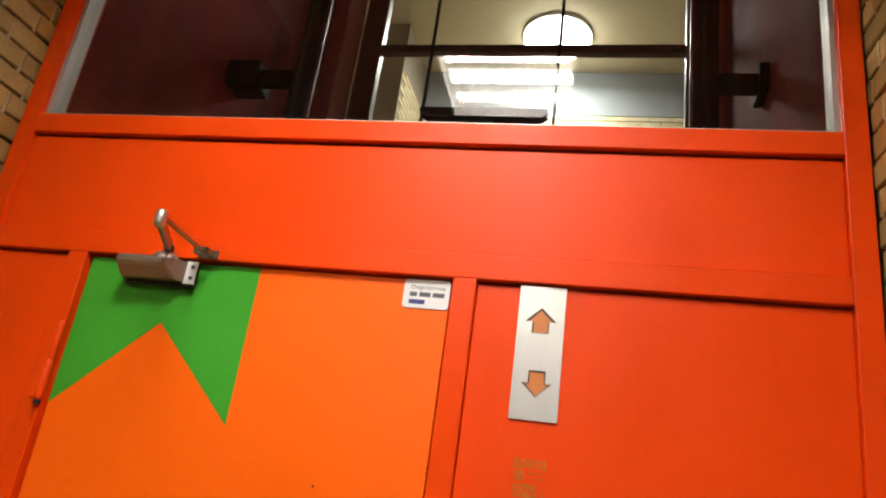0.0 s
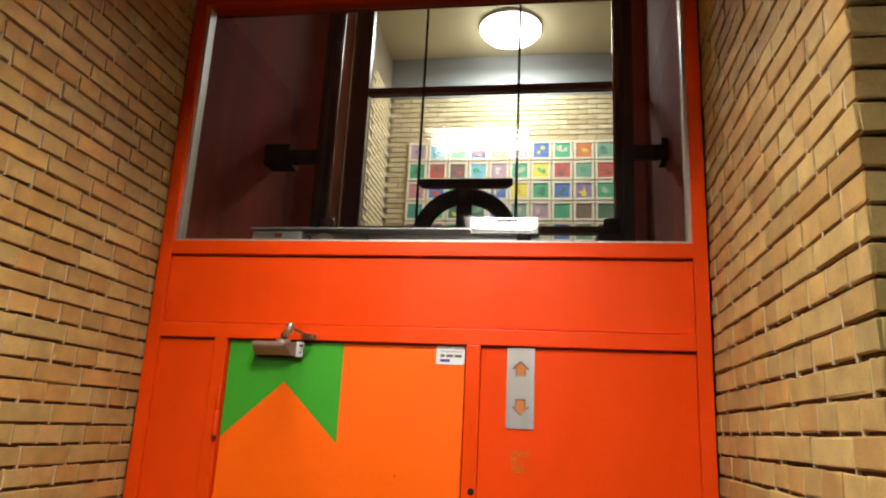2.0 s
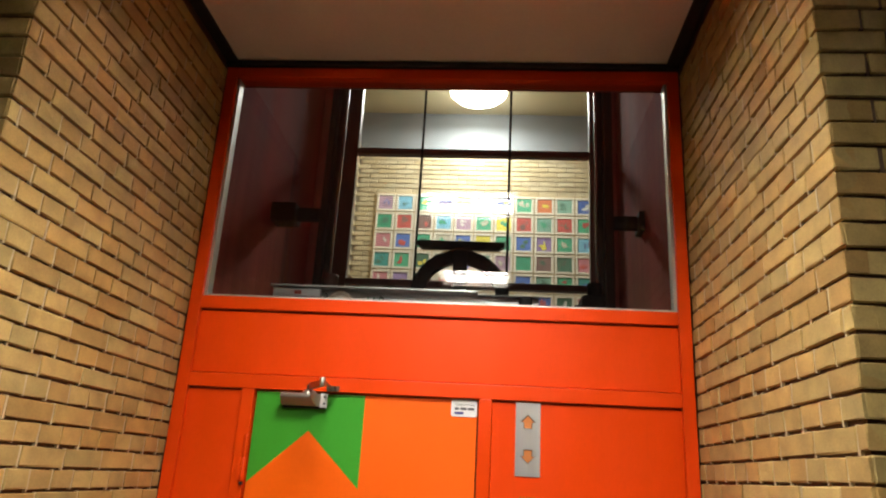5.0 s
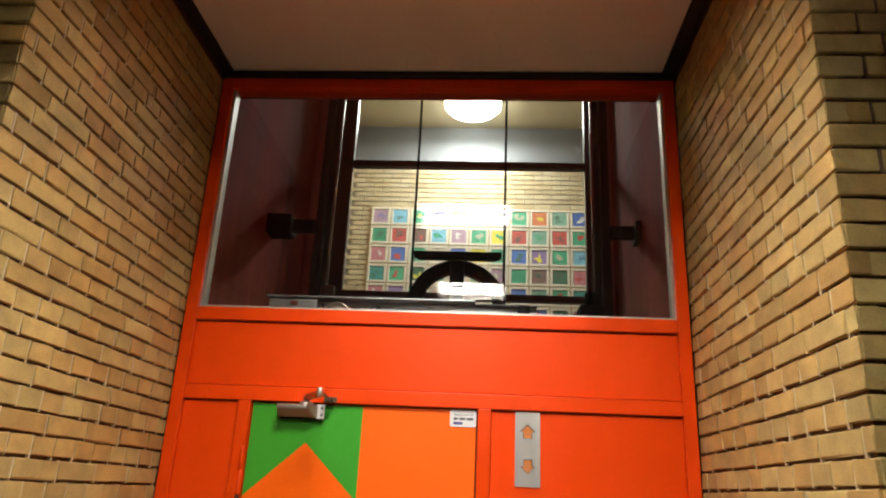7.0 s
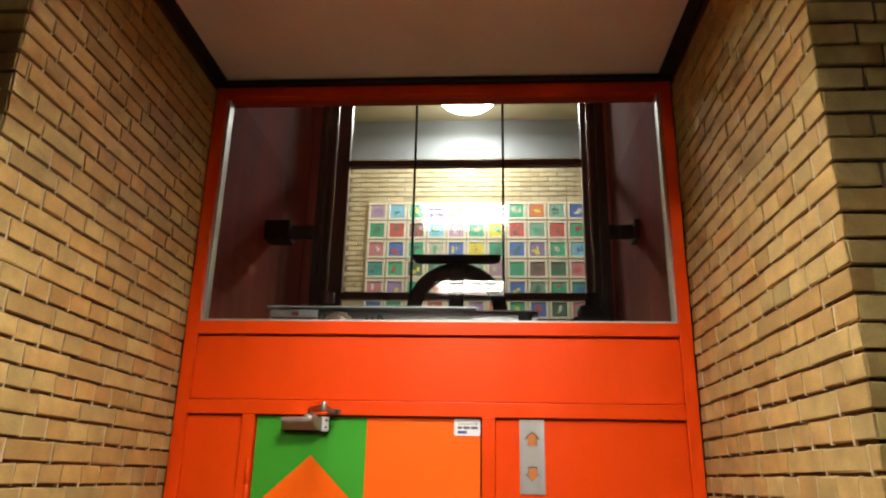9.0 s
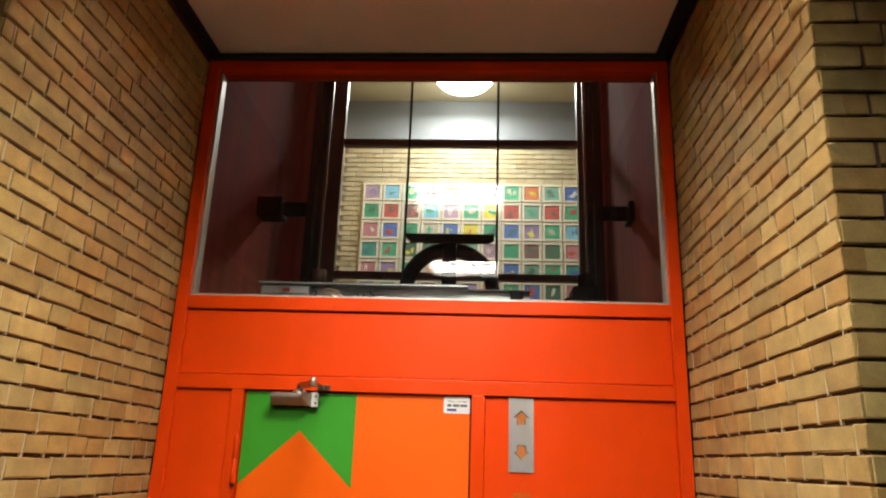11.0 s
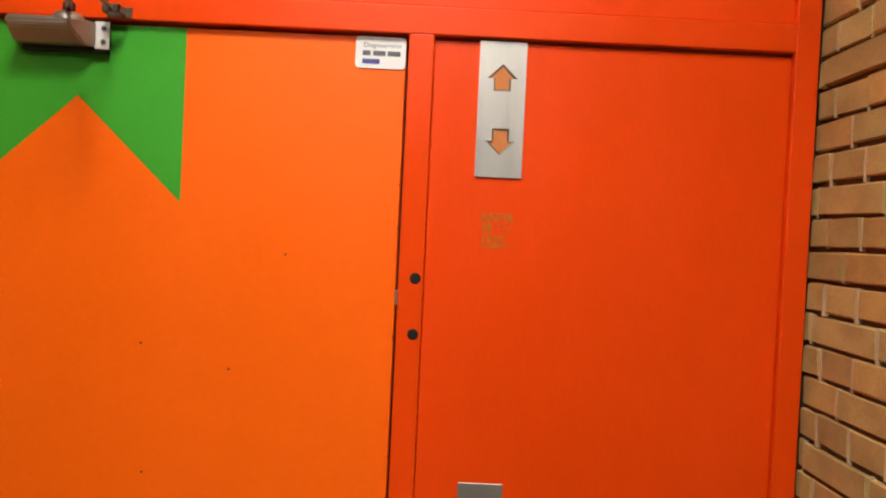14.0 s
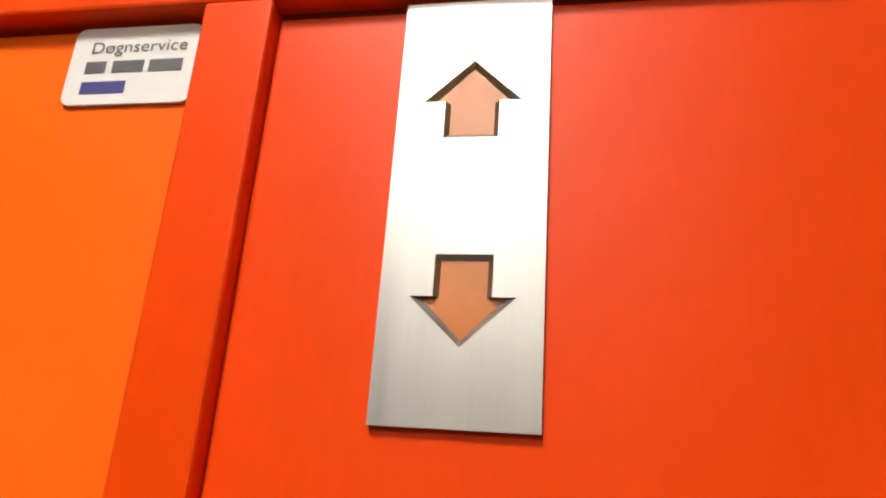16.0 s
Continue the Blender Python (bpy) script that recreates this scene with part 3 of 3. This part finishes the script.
for k_, (x, sgn) in enumerate(((-0.010, 1), (1.410, -1))):
    gr = thing("guide_rail", (x, 0.80, 0), "greasy black T-section guide rail with worn bright edge", "guide rail", "guide rails")
    part("flange", box(-0.046, 0.046, -0.008, 0.008, 0, 6.1, 0.002), RAIL, gr)
    part("blade", box(-0.007, 0.007, -0.070, -0.008, 0, 6.1, 0.002), RAIL, gr)
    part("worn_edge", box(sgn * 0.040 - 0.003, sgn * 0.040 + 0.003, -0.0105, -0.008, 0, 6.1), RAILEDGE, gr, "bright worn rail edge")
    for z in (1.2, 3.04, 4.9):
        cl = part("bracket", box(-sgn * 0.046 - 0.115 if sgn > 0 else 0.046, -0.046 if sgn > 0 else 0.046 + 0.115, -0.02, 0.012, z - 0.035, z + 0.035, 0.003), CASTIRON, gr, "black rail bracket")
        part("bolt", cyl(0.012, 0.012, pose(-sgn * 0.075, -0.026, z + 0.012, 90, 0, 0), 6), CASTIRON, cl)
        part("wall_plate", box(-sgn * 0.29 if sgn > 0 else 0.161, -0.161 if sgn > 0 else 0.19, -0.06, 0.06, z - 0.05, z + 0.05, 0.003), CASTIRON, gr)

# ---- lift car, standing with its roof at the sill ----
car = thing("lift_car", (0.55, 0.8, 0.0), "steel lift car with door gear and rope wheel on its roof", "lift car")


def cpart(name, bm, mat, label="", parent=None, smooth=False):
    bm.transform(Matrix.Translation((-0.55, -0.8, 0)))
    return part(name, bm, mat, parent or car, label, smooth)


cpart("body", box(-0.02, 1.36, 0.33, 1.38, 0.02, 2.16, 0.004), STEEL, "brushed steel car walls")
cpart("roof", box(-0.03, 1.37, 0.30, 1.40, 2.16, 2.20, 0.004), GALVDARK, "grimy sheet roof")
gear = cpart("door_gear", box(-0.04, 1.05, 0.225, 0.231, 2.255, 2.492), GALV, "galvanised door gear plate")
cpart("top_flange", box(-0.055, 0.80, 0.165, 0.262, 2.494, 2.502, 0.001), GALV, "folded galvanised top flange", gear)
cpart("end_flange", box(0.80, 1.05, 0.195, 0.262, 2.488, 2.4935, 0.001), GALVDARK, "", gear)
cpart("lower_track", box(-0.04, 1.05, 0.185, 0.224, 2.262, 2.288, 0.003), GALVDARK, "dark hanger track", gear)
cpart("hanger_plate", box(0.0, 0.09, 0.170, 0.176, 2.17, 2.36, 0.001), GALV, "", gear)
cpart("hanger_plate", box(0.10, 0.46, 0.170, 0.176, 2.17, 2.258, 0.001), GALV, "", gear)
cpart("wire_box", box(-0.045, 0.155, 0.172, 0.222, 2.452, 2.488, 0.003), GALV, "grey wiring box", gear)
cpart("label_patch", box(0.045, 0.075, 0.1705, 0.1718, 2.462, 2.478), DARKRED, "small red label", gear)
cpart("pulley", lathe([(0, -0.030), (0.016, -0.030), (0.018, -0.026), (0.024, -0.026), (0.026, -0.020), (0.046, -0.018), (0.052, -0.022), (0.058, -0.018), (0.052, -0.010), (0.052, 0.004), (0.060, 0.010), (0, 0.012)], pose(0.235, 0.205, 2.428, -90, 0, 0), 36), COPPER, "worn belt pulley", gear, True)
cpart("motor", cyl(0.026, 0.16, pose(0.995, 0.190, 2.405), 28, bevel=0.004), CASTIRON, "black upright motor with bright shaft", gear, True)
cpart("motor_shaft", cyl(0.015, 0.07, pose(0.995, 0.190, 2.300), 20), NICKEL, "", gear, True)
b = bmesh.new()
for i in range(6):
    box(0.335 + i * 0.012, 0.342 + i * 0.012, 0.196, 0.216, 2.40 + (i % 3) * 0.014, 2.452 + (i % 2) * 0.014, 0.001, bm=b)
cpart("terminal_board", b, PCB, "small green terminal board", gear)
for i, (p, q) in enumerate((((-0.02, 0.44), (0.17, 0.475)), ((0.03, 0.40), (0.16, 0.44)), ((0.30, 0.44), (0.40, 0.47)))):
    cu = bpy.data.curves.new("wire", "CURVE")
    cu.dimensions, cu.bevel_depth, cu.bevel_resolution = "3D", 0.004, 2
    s = cu.splines.new("BEZIER")
    s.bezier_points.add(1)
    for bp_, (px, pz), d in ((s.bezier_points[0], p, 0.06), (s.bezier_points[1], q, -0.06)):
        bp_.co = (px - 0.55, 0.195 - 0.8, 2.0 + pz)
        bp_.handle_left = (px - d - 0.55, 0.18 - 0.8, 2.0 + pz - 0.03)
        bp_.handle_right = (px + d - 0.55, 0.18 - 0.8, 2.0 + pz - 0.03)
    w = new("wire", cu)
    w.data.materials.append(BLACKTRIM)
    w.parent = gear
for x in (0.76, 0.93):
    cpart("stud", cyl(0.008, 0.02, pose(x, 0.216, 2.335, 90, 0, 0), 10), CASTIRON, "", gear)
# dark frame members and boxes behind the gear
cpart("crosshead", box(0.02, 1.38, 0.74, 0.80, 2.30, 2.46, 0.004), CASTIRON, "black crosshead beam")
cpart("crosshead", box(0.02, 1.38, 0.88, 0.94, 2.30, 2.46, 0.004), CASTIRON, "black crosshead beam")
for x0, x1 in ((0.035, 0.085), (1.315, 1.365)):
    cpart("upright", box(x0, x1, 0.78, 0.90, 0.3, 2.55, 0.003), CASTIRON, "black sling upright")
    xm = (x0 + x1) / 2
    cpart("guide_shoe", box(xm - 0.055, xm + 0.055, 0.70, 0.86, 2.53, 2.64, 0.006), CASTIRON, "black guide shoe")
    cpart("oil_pot", cyl(0.035, 0.07, pose(xm + (0.01 if xm > 0.5 else -0.01), 0.76, 2.675), 18, bevel=0.005), CASTIRON if xm > 0.5 else FRAMEBROWN, "rail oiler", smooth=True)
cpart("control_box", box(1.10, 1.40, 0.42, 0.66, 2.20, 2.47, 0.006), CASTIRON, "black control box")
cpart("control_box", box(1.22, 1.40, 0.46, 0.64, 2.472, 2.53, 0.006), CASTIRON, "small black junction box")
# rope wheel with bracket and buffer beam
wheel = cpart("rope_wheel", lathe([(0.182, -0.022), (0.235, -0.026), (0.250, -0.022), (0.242, -0.010), (0.236, 0.0), (0.242, 0.010), (0.250, 0.022), (0.235, 0.026), (0.182, 0.022), (0.182, -0.022)], pose(0.690, 0.830, 2.630, -90, 0, 0), 64), CASTIRON, "black grooved rope wheel")
cpart("hub", cyl(0.038, 0.08, pose(0.690, 0.830, 2.630, 90, 0, 0), 28, bevel=0.005), CASTIRON, "", wheel)
cpart("wheel_bracket", box(0.654, 0.726, 0.770, 0.785, 2.30, 2.868, 0.003), CASTIRON, "black upright plate in front of the rope wheel")
cpart("buffer_beam", prism([(0.470, 2.906), (0.910, 2.906), (0.910, 2.886), (0.885, 2.868), (0.495, 2.868), (0.470, 2.886)], 0.745, 0.792, 0.003), CASTIRON, "black channel over the rope wheel")

for x in (0.456, 0.924):
    rp = tagged(part("lift_rope", cyl(0.0065, 6.15 - 2.62, pose(0, 0, 0), 12), CASTIRON, smooth=True), "taut dark steel lift rope rising from the rope wheel", "rope", "lift ropes")
    rp.location = (x, 0.830, (6.15 + 2.62) / 2)

# ---- far landing ----
FW = 4.90
structure("wall_far", box(-1.9, 3.5, FW, FW + 0.2, 2.0, 6.1), FARMORTAR, "pale yellow brick wall of the far landing", "wall")
structure("wall_far_band", box(-1.66, 3.21, FW - 0.016, FW, 5.381, 5.873), PLASTER, "grey plaster band under the far ceiling", "wall")
structure("ceiling_far", box(-1.9, 3.5, SY1 + 0.09, FW, 5.873, 6.0), CREAM, "cream far landing ceiling", "ceiling")
structure("wall_far_west", box(-1.9, -1.665, SY1 + 0.08, FW - 0.001, 2.0, 5.873), CREAM, "plain far landing side wall", "wall")
structure("wall_far_east", box(3.215, 3.5, SY1 + 0.08, FW - 0.001, 2.0, 5.873), CREAM, "plain far landing side wall", "wall")
structure("wall_far_pier_a", box(-1.7, -0.40, SY1, SY1 + 0.08, 2.0, 5.9), CREAM, "plain far landing wall beside the shaft", "wall")
structure("wall_far_pier_b", box(1.70, 3.3, SY1, SY1 + 0.08, 2.0, 5.9), CREAM, "plain far landing wall beside the shaft", "wall")
structure("floor_far", box(-1.9, 3.5, SY1 + 0.08, FW, 1.9, 2.0), FLOOR, "far landing floor", "floor")
structure("wall_far_return", box(-1.275, -0.776, 4.10, FW - 0.002, 2.0, 5.873), FARMORTAR, "pale brick pier of the far landing", "wall")
oplamp = thing("landing_lamp", (0.612, 4.263, 5.873), "round white opal ceiling lamp, lit", "ceiling light")
part("base_ring", lathe([(0, 0), (0.32, 0), (0.32, -0.04), (0.312, -0.04)], Matrix(), 40), WHITEMETAL, oplamp, smooth=True)
part("opal_shade", lathe([(0.312, -0.038), (0.308, -0.08), (0.26, -0.125), (0.14, -0.145), (0, -0.149)], Matrix(), 40), DISC, oplamp, "glowing opal shade", True)

# pictures
PAL = {"g": (0.03, 0.42, 0.22), "d": (0.03, 0.15, 0.08), "r": (0.62, 0.07, 0.05), "o": (0.75, 0.20, 0.05), "b": (0.05, 0.16, 0.55), "n": (0.03, 0.06, 0.28), "l": (0.22, 0.58, 0.80),
       "y": (0.85, 0.72, 0.05), "p": (0.33, 0.22, 0.48), "m": (0.48, 0.30, 0.42), "w": (0.20, 0.10, 0.08), "k": (0.72, 0.25, 0.30), "t": (0.04, 0.38, 0.36), "e": (0.60, 0.55, 0.42), "s": (0.20, 0.42, 0.32), "c": (0.80, 0.78, 0.72)}
# every paint is mixed paler, putting the haze of the glass into its colour
PMAT = {k_: material("paint_" + k_, tuple(0.86 * c_ + 0.06 for c_ in v), 0.6, vary=0.22, scale=18, fine=80, bump=0.1, each=0.1) for k_, v in PAL.items()}
GROUND = ("mlgnypbgosb", "grwlmgyrsrg", "kbgebygbpgl", "tgddbsmgwdk", "kpgegrebsgt", "bgyrtpogbdk")
MOTIF = ("bdyrbyyeydc", "dwrgcegwgdr", "crdgyrddyen", "drysceegdwr", "cygrybcydrb", "yrbcgcbyrcg")
PX0, PZ0, PP, PROW = -0.416, 4.724, 0.2244, 0.2264
rng = random.Random(7)
frame_mesh = None
for j in range(6):
    for i in range(11):
        pic = thing("framed_picture", (PX0 + PP * i, FW - 0.030, PZ0 - PROW * j), "child's small square painting in a pale wooden frame on brick", "picture", "grid of framed pictures")
        if frame_mesh is None:
            b = bmesh.new()
            o_, n_ = 0.1055, 0.0800
            for x0, x1, z0, z1 in ((-o_, o_, n_, o_), (-o_, o_, -o_, -n_), (-o_, -n_, -n_, n_), (n_, o_, -n_, n_)):
                box(x0, x1, -0.006, 0.008, z0, z1, 0.002, bm=b)
            fo = part("frame", b, BATTEN, pic)
            frame_mesh = fo.data
        else:
            fo = new("frame", frame_mesh)
            fo.parent = pic
        part("painting", box(-0.083, 0.083, 0.0, 0.006, -0.083, 0.083), PMAT[GROUND[j][i]], pic)
        # a loose painted figure of a few strokes
        b = bmesh.new()
        for s_ in range(rng.choice((2, 3, 3, 4))):
            cx, cz = rng.uniform(-0.036, 0.036), rng.uniform(-0.036, 0.030)
            rx_, rz_, ph = rng.uniform(0.008, 0.033), rng.uniform(0.008, 0.036), rng.uniform(0, 6)
            vs = [b.verts.new((cx + rx_ * (1 + 0.28 * math.sin(3 * t_ + ph)) * math.cos(t_), -0.0008 - 0.0004 * s_, cz + rz_ * (1 + 0.25 * math.cos(2 * t_ + ph)) * math.sin(t_))) for t_ in [2 * math.pi * q_ / 12 for q_ in range(12)]]
            b.faces.new(vs)
        part("painted_figure", b, PMAT[MOTIF[j][i]], pic)
bat = tagged(part("picture_board", box(PX0 - 0.127, PX0 + PP * 10 + 0.127, FW - 0.022, FW - 0.012, PZ0 + 0.127 - PROW * 6, PZ0 + 0.127, 0.002), PINBOARD), "pale wooden board that carries the picture grid", "board")

# ---- bricks ----
rb = random.Random(3)


def brick_mesh(name, length, depth, mat, seed, bev=0.0024, wob=0.0022):
    r = random.Random(seed)
    bb = box(-length / 2, length / 2, 0, depth, -0.0275, 0.0275, bev, 1)
    for v in bb.verts:
        if v.co.y < depth * 0.5:
            v.co += Vector((r.uniform(-wob, wob), r.uniform(-wob, wob) * 0.7, r.uniform(-wob, wob)))
    me = bpy.data.meshes.new(name)
    bb.to_mesh(me)
    bb.free()
    me.materials.append(mat)
    return me


STRETCH = [brick_mesh("stretcher", 0.200, 0.05, BRICK, s) for s in range(10)]
HEAD = [brick_mesh("header", 0.100, 0.05, BRICK, 50 + s) for s in range(10)]
QUARTER = [brick_mesh("closer_brick", 0.050, 0.05, BRICK, 90 + s) for s in range(4)]


def lay(wall, origin, along, face_turn, length, joints_of, shown, course, bed, joint=MORTAR):
    """English cross bond on one wall face: bricks as parts of the wall, flush head joints in one mesh."""
    along = Vector(along)
    joints, low = bmesh.new(), bmesh.new()
    turn = Matrix.Rotation(radians(face_turn), 4, "Z")
    for k_ in range(-28, 32):
        z = bed + course * (k_ - 2 + 0.5)
        if z > ZC - 0.01 or z < FLOOR_Z:
            continue
        first, step = joints_of(k_)
        cuts = [0.0]
        while first < length - 0.012:
            if first > 0.012:
                cuts.append(first)
            first += step
        cuts.append(length)
        for s0, s1 in zip(cuts, cuts[1:]):
            size = s1 - s0
            kind, base = (QUARTER, 0.050) if size < 0.075 else (HEAD, 0.100) if size < 0.15 else (STRETCH, 0.200)
            me = rb.choice(kind)
            mid = Vector(origin) + along * ((s0 + s1) / 2)
            out = rb.uniform(-0.0020, 0.0020)
            m = Matrix.Translation((mid.x, mid.y, z + 0.001 + rb.uniform(-0.001, 0.001))) @ turn @ Matrix.Translation((0, out, 0)) @ pose(0, 0, 0, rb.uniform(-0.4, 0.4), rb.uniform(-0.35, 0.35), rb.uniform(-0.4, 0.4)) @ Matrix.Diagonal(((size - 0.006) / base, 1, rb.uniform(0.895, 0.935) * course / 0.0594, 1))
            if shown[0] <= z <= shown[1]:
                ob = new("brick", me)
                ob.parent = wall
                ob.matrix_basis = m
            else:
                tmp = bmesh.new()
                tmp.from_mesh(me)
                tmp.transform(m)
                tm = bpy.data.meshes.new("t")
                tmp.to_mesh(tm)
                tmp.free()
                low.from_mesh(tm)
                bpy.data.meshes.remove(tm)
            if s1 < length - 0.01:
                jm = Matrix.Translation(Vector(origin) + along * s1) @ turn
                rec, w, lo_ = rb.uniform(0.0012, 0.0032), rb.uniform(0.0032, 0.0050), -rb.uniform(0.026, 0.034)
                vs = [joints.verts.new(jm @ Vector((x, y, zz + z))) for x, y, zz in ((-w, rec, lo_), (w, rec, lo_), (w, rec, 0.027), (-w, rec, 0.027), (-w, 0.02, lo_), (w, 0.02, lo_), (w, 0.02, 0.027), (-w, 0.02, 0.027))]
                for q in ((0, 1, 2, 3), (0, 4, 5, 1), (3, 2, 6, 7), (0, 3, 7, 4), (1, 5, 6, 2)):
                    joints.faces.new([vs[t_] for t_ in q])
    part("head_joints", joints, joint, wall)["kind"] = "stuff"
    if len(low.verts):
        part("lower_bricks", low, BRICK, wall)["kind"] = "stuff"
    else:
        low.free()


def reveal(k_):
    return (0.060, 0.1005) if k_ % 2 else (0.0225, 0.200) if k_ % 4 == 0 else (0.119, 0.200)


def outer(k_):
    return (0.150, 0.200) if k_ % 2 else (0.100, 0.1005)


SHOWN = (0.95, 3.40)
lay(wall_right, (XR, 0, 0), (0, -1, 0), -90, -YC_R, reveal, SHOWN, COURSE, 1.8635)
lay(wall_left, (XL, 0, 0), (0, -1, 0), 90, -YC_L, reveal, SHOWN, COURSE_L, 1.8570)
# outer head joints get the dark colour too, painting shade into raked joints
lay(wall_right_return, (XR + 0.003, YC_R + 0.002, 0), (1, 0, 0), 0, 0.9, outer, (1.75, 3.40), COURSE, 1.8635, BED_SHADED)
lay(wall_left_return, (XL - 0.003, YC_L + 0.002, 0), (-1, 0, 0), 0, 0.9, outer, (1.75, 3.40), COURSE_L, 1.8570, BED_SHADED)
# far wall bricks
FARM = [brick_mesh("far_brick", 0.195, 0.012, FARBRICK, 200 + s, 0.0025) for s in range(4)]
farwall = bpy.data.objects["wall_far"]
farpier = bpy.data.objects["wall_far_return"]
zc, c = 3.40, 0
while zc < 5.36:
    x = -0.74 + (0.1025 if c % 2 else 0.0)
    while x < 2.30:
        if zc > PZ0 + 0.10 or x < PX0 - 0.06 or x > PX0 + PP * 10 + 0.06:  # none behind the picture board
            ob = new("brick", rb.choice(FARM))
            ob.parent = farwall
            ob.location = (x, FW - 0.010, zc)
            ob.scale.z = 0.88
        x += 0.205
    y = 4.18 + (0.1025 if c % 2 else 0.0)
    while y < FW - 0.08:
        ob = new("brick", rb.choice(FARM))
        ob.parent = farpier
        ob.matrix_basis = Matrix.Translation((-0.764, y, zc)) @ pose(0, 0, 0, 0, 0, 90) @ Matrix.Diagonal((1, 1, 0.88, 1))
        y += 0.205
    zc += COURSE
    c += 1

# ---- the plan above is drawn in units of 1.14 m over a datum: bring it to metres ----
UNIT = Matrix.Translation((0, 0, -0.2234)) @ Matrix.Scale(1.14, 4)
bpy.context.view_layer.update()
for ob in list(scene.objects):
    if ob.parent is None and ob.type != "CAMERA":
        ob.matrix_world = UNIT @ ob.matrix_world
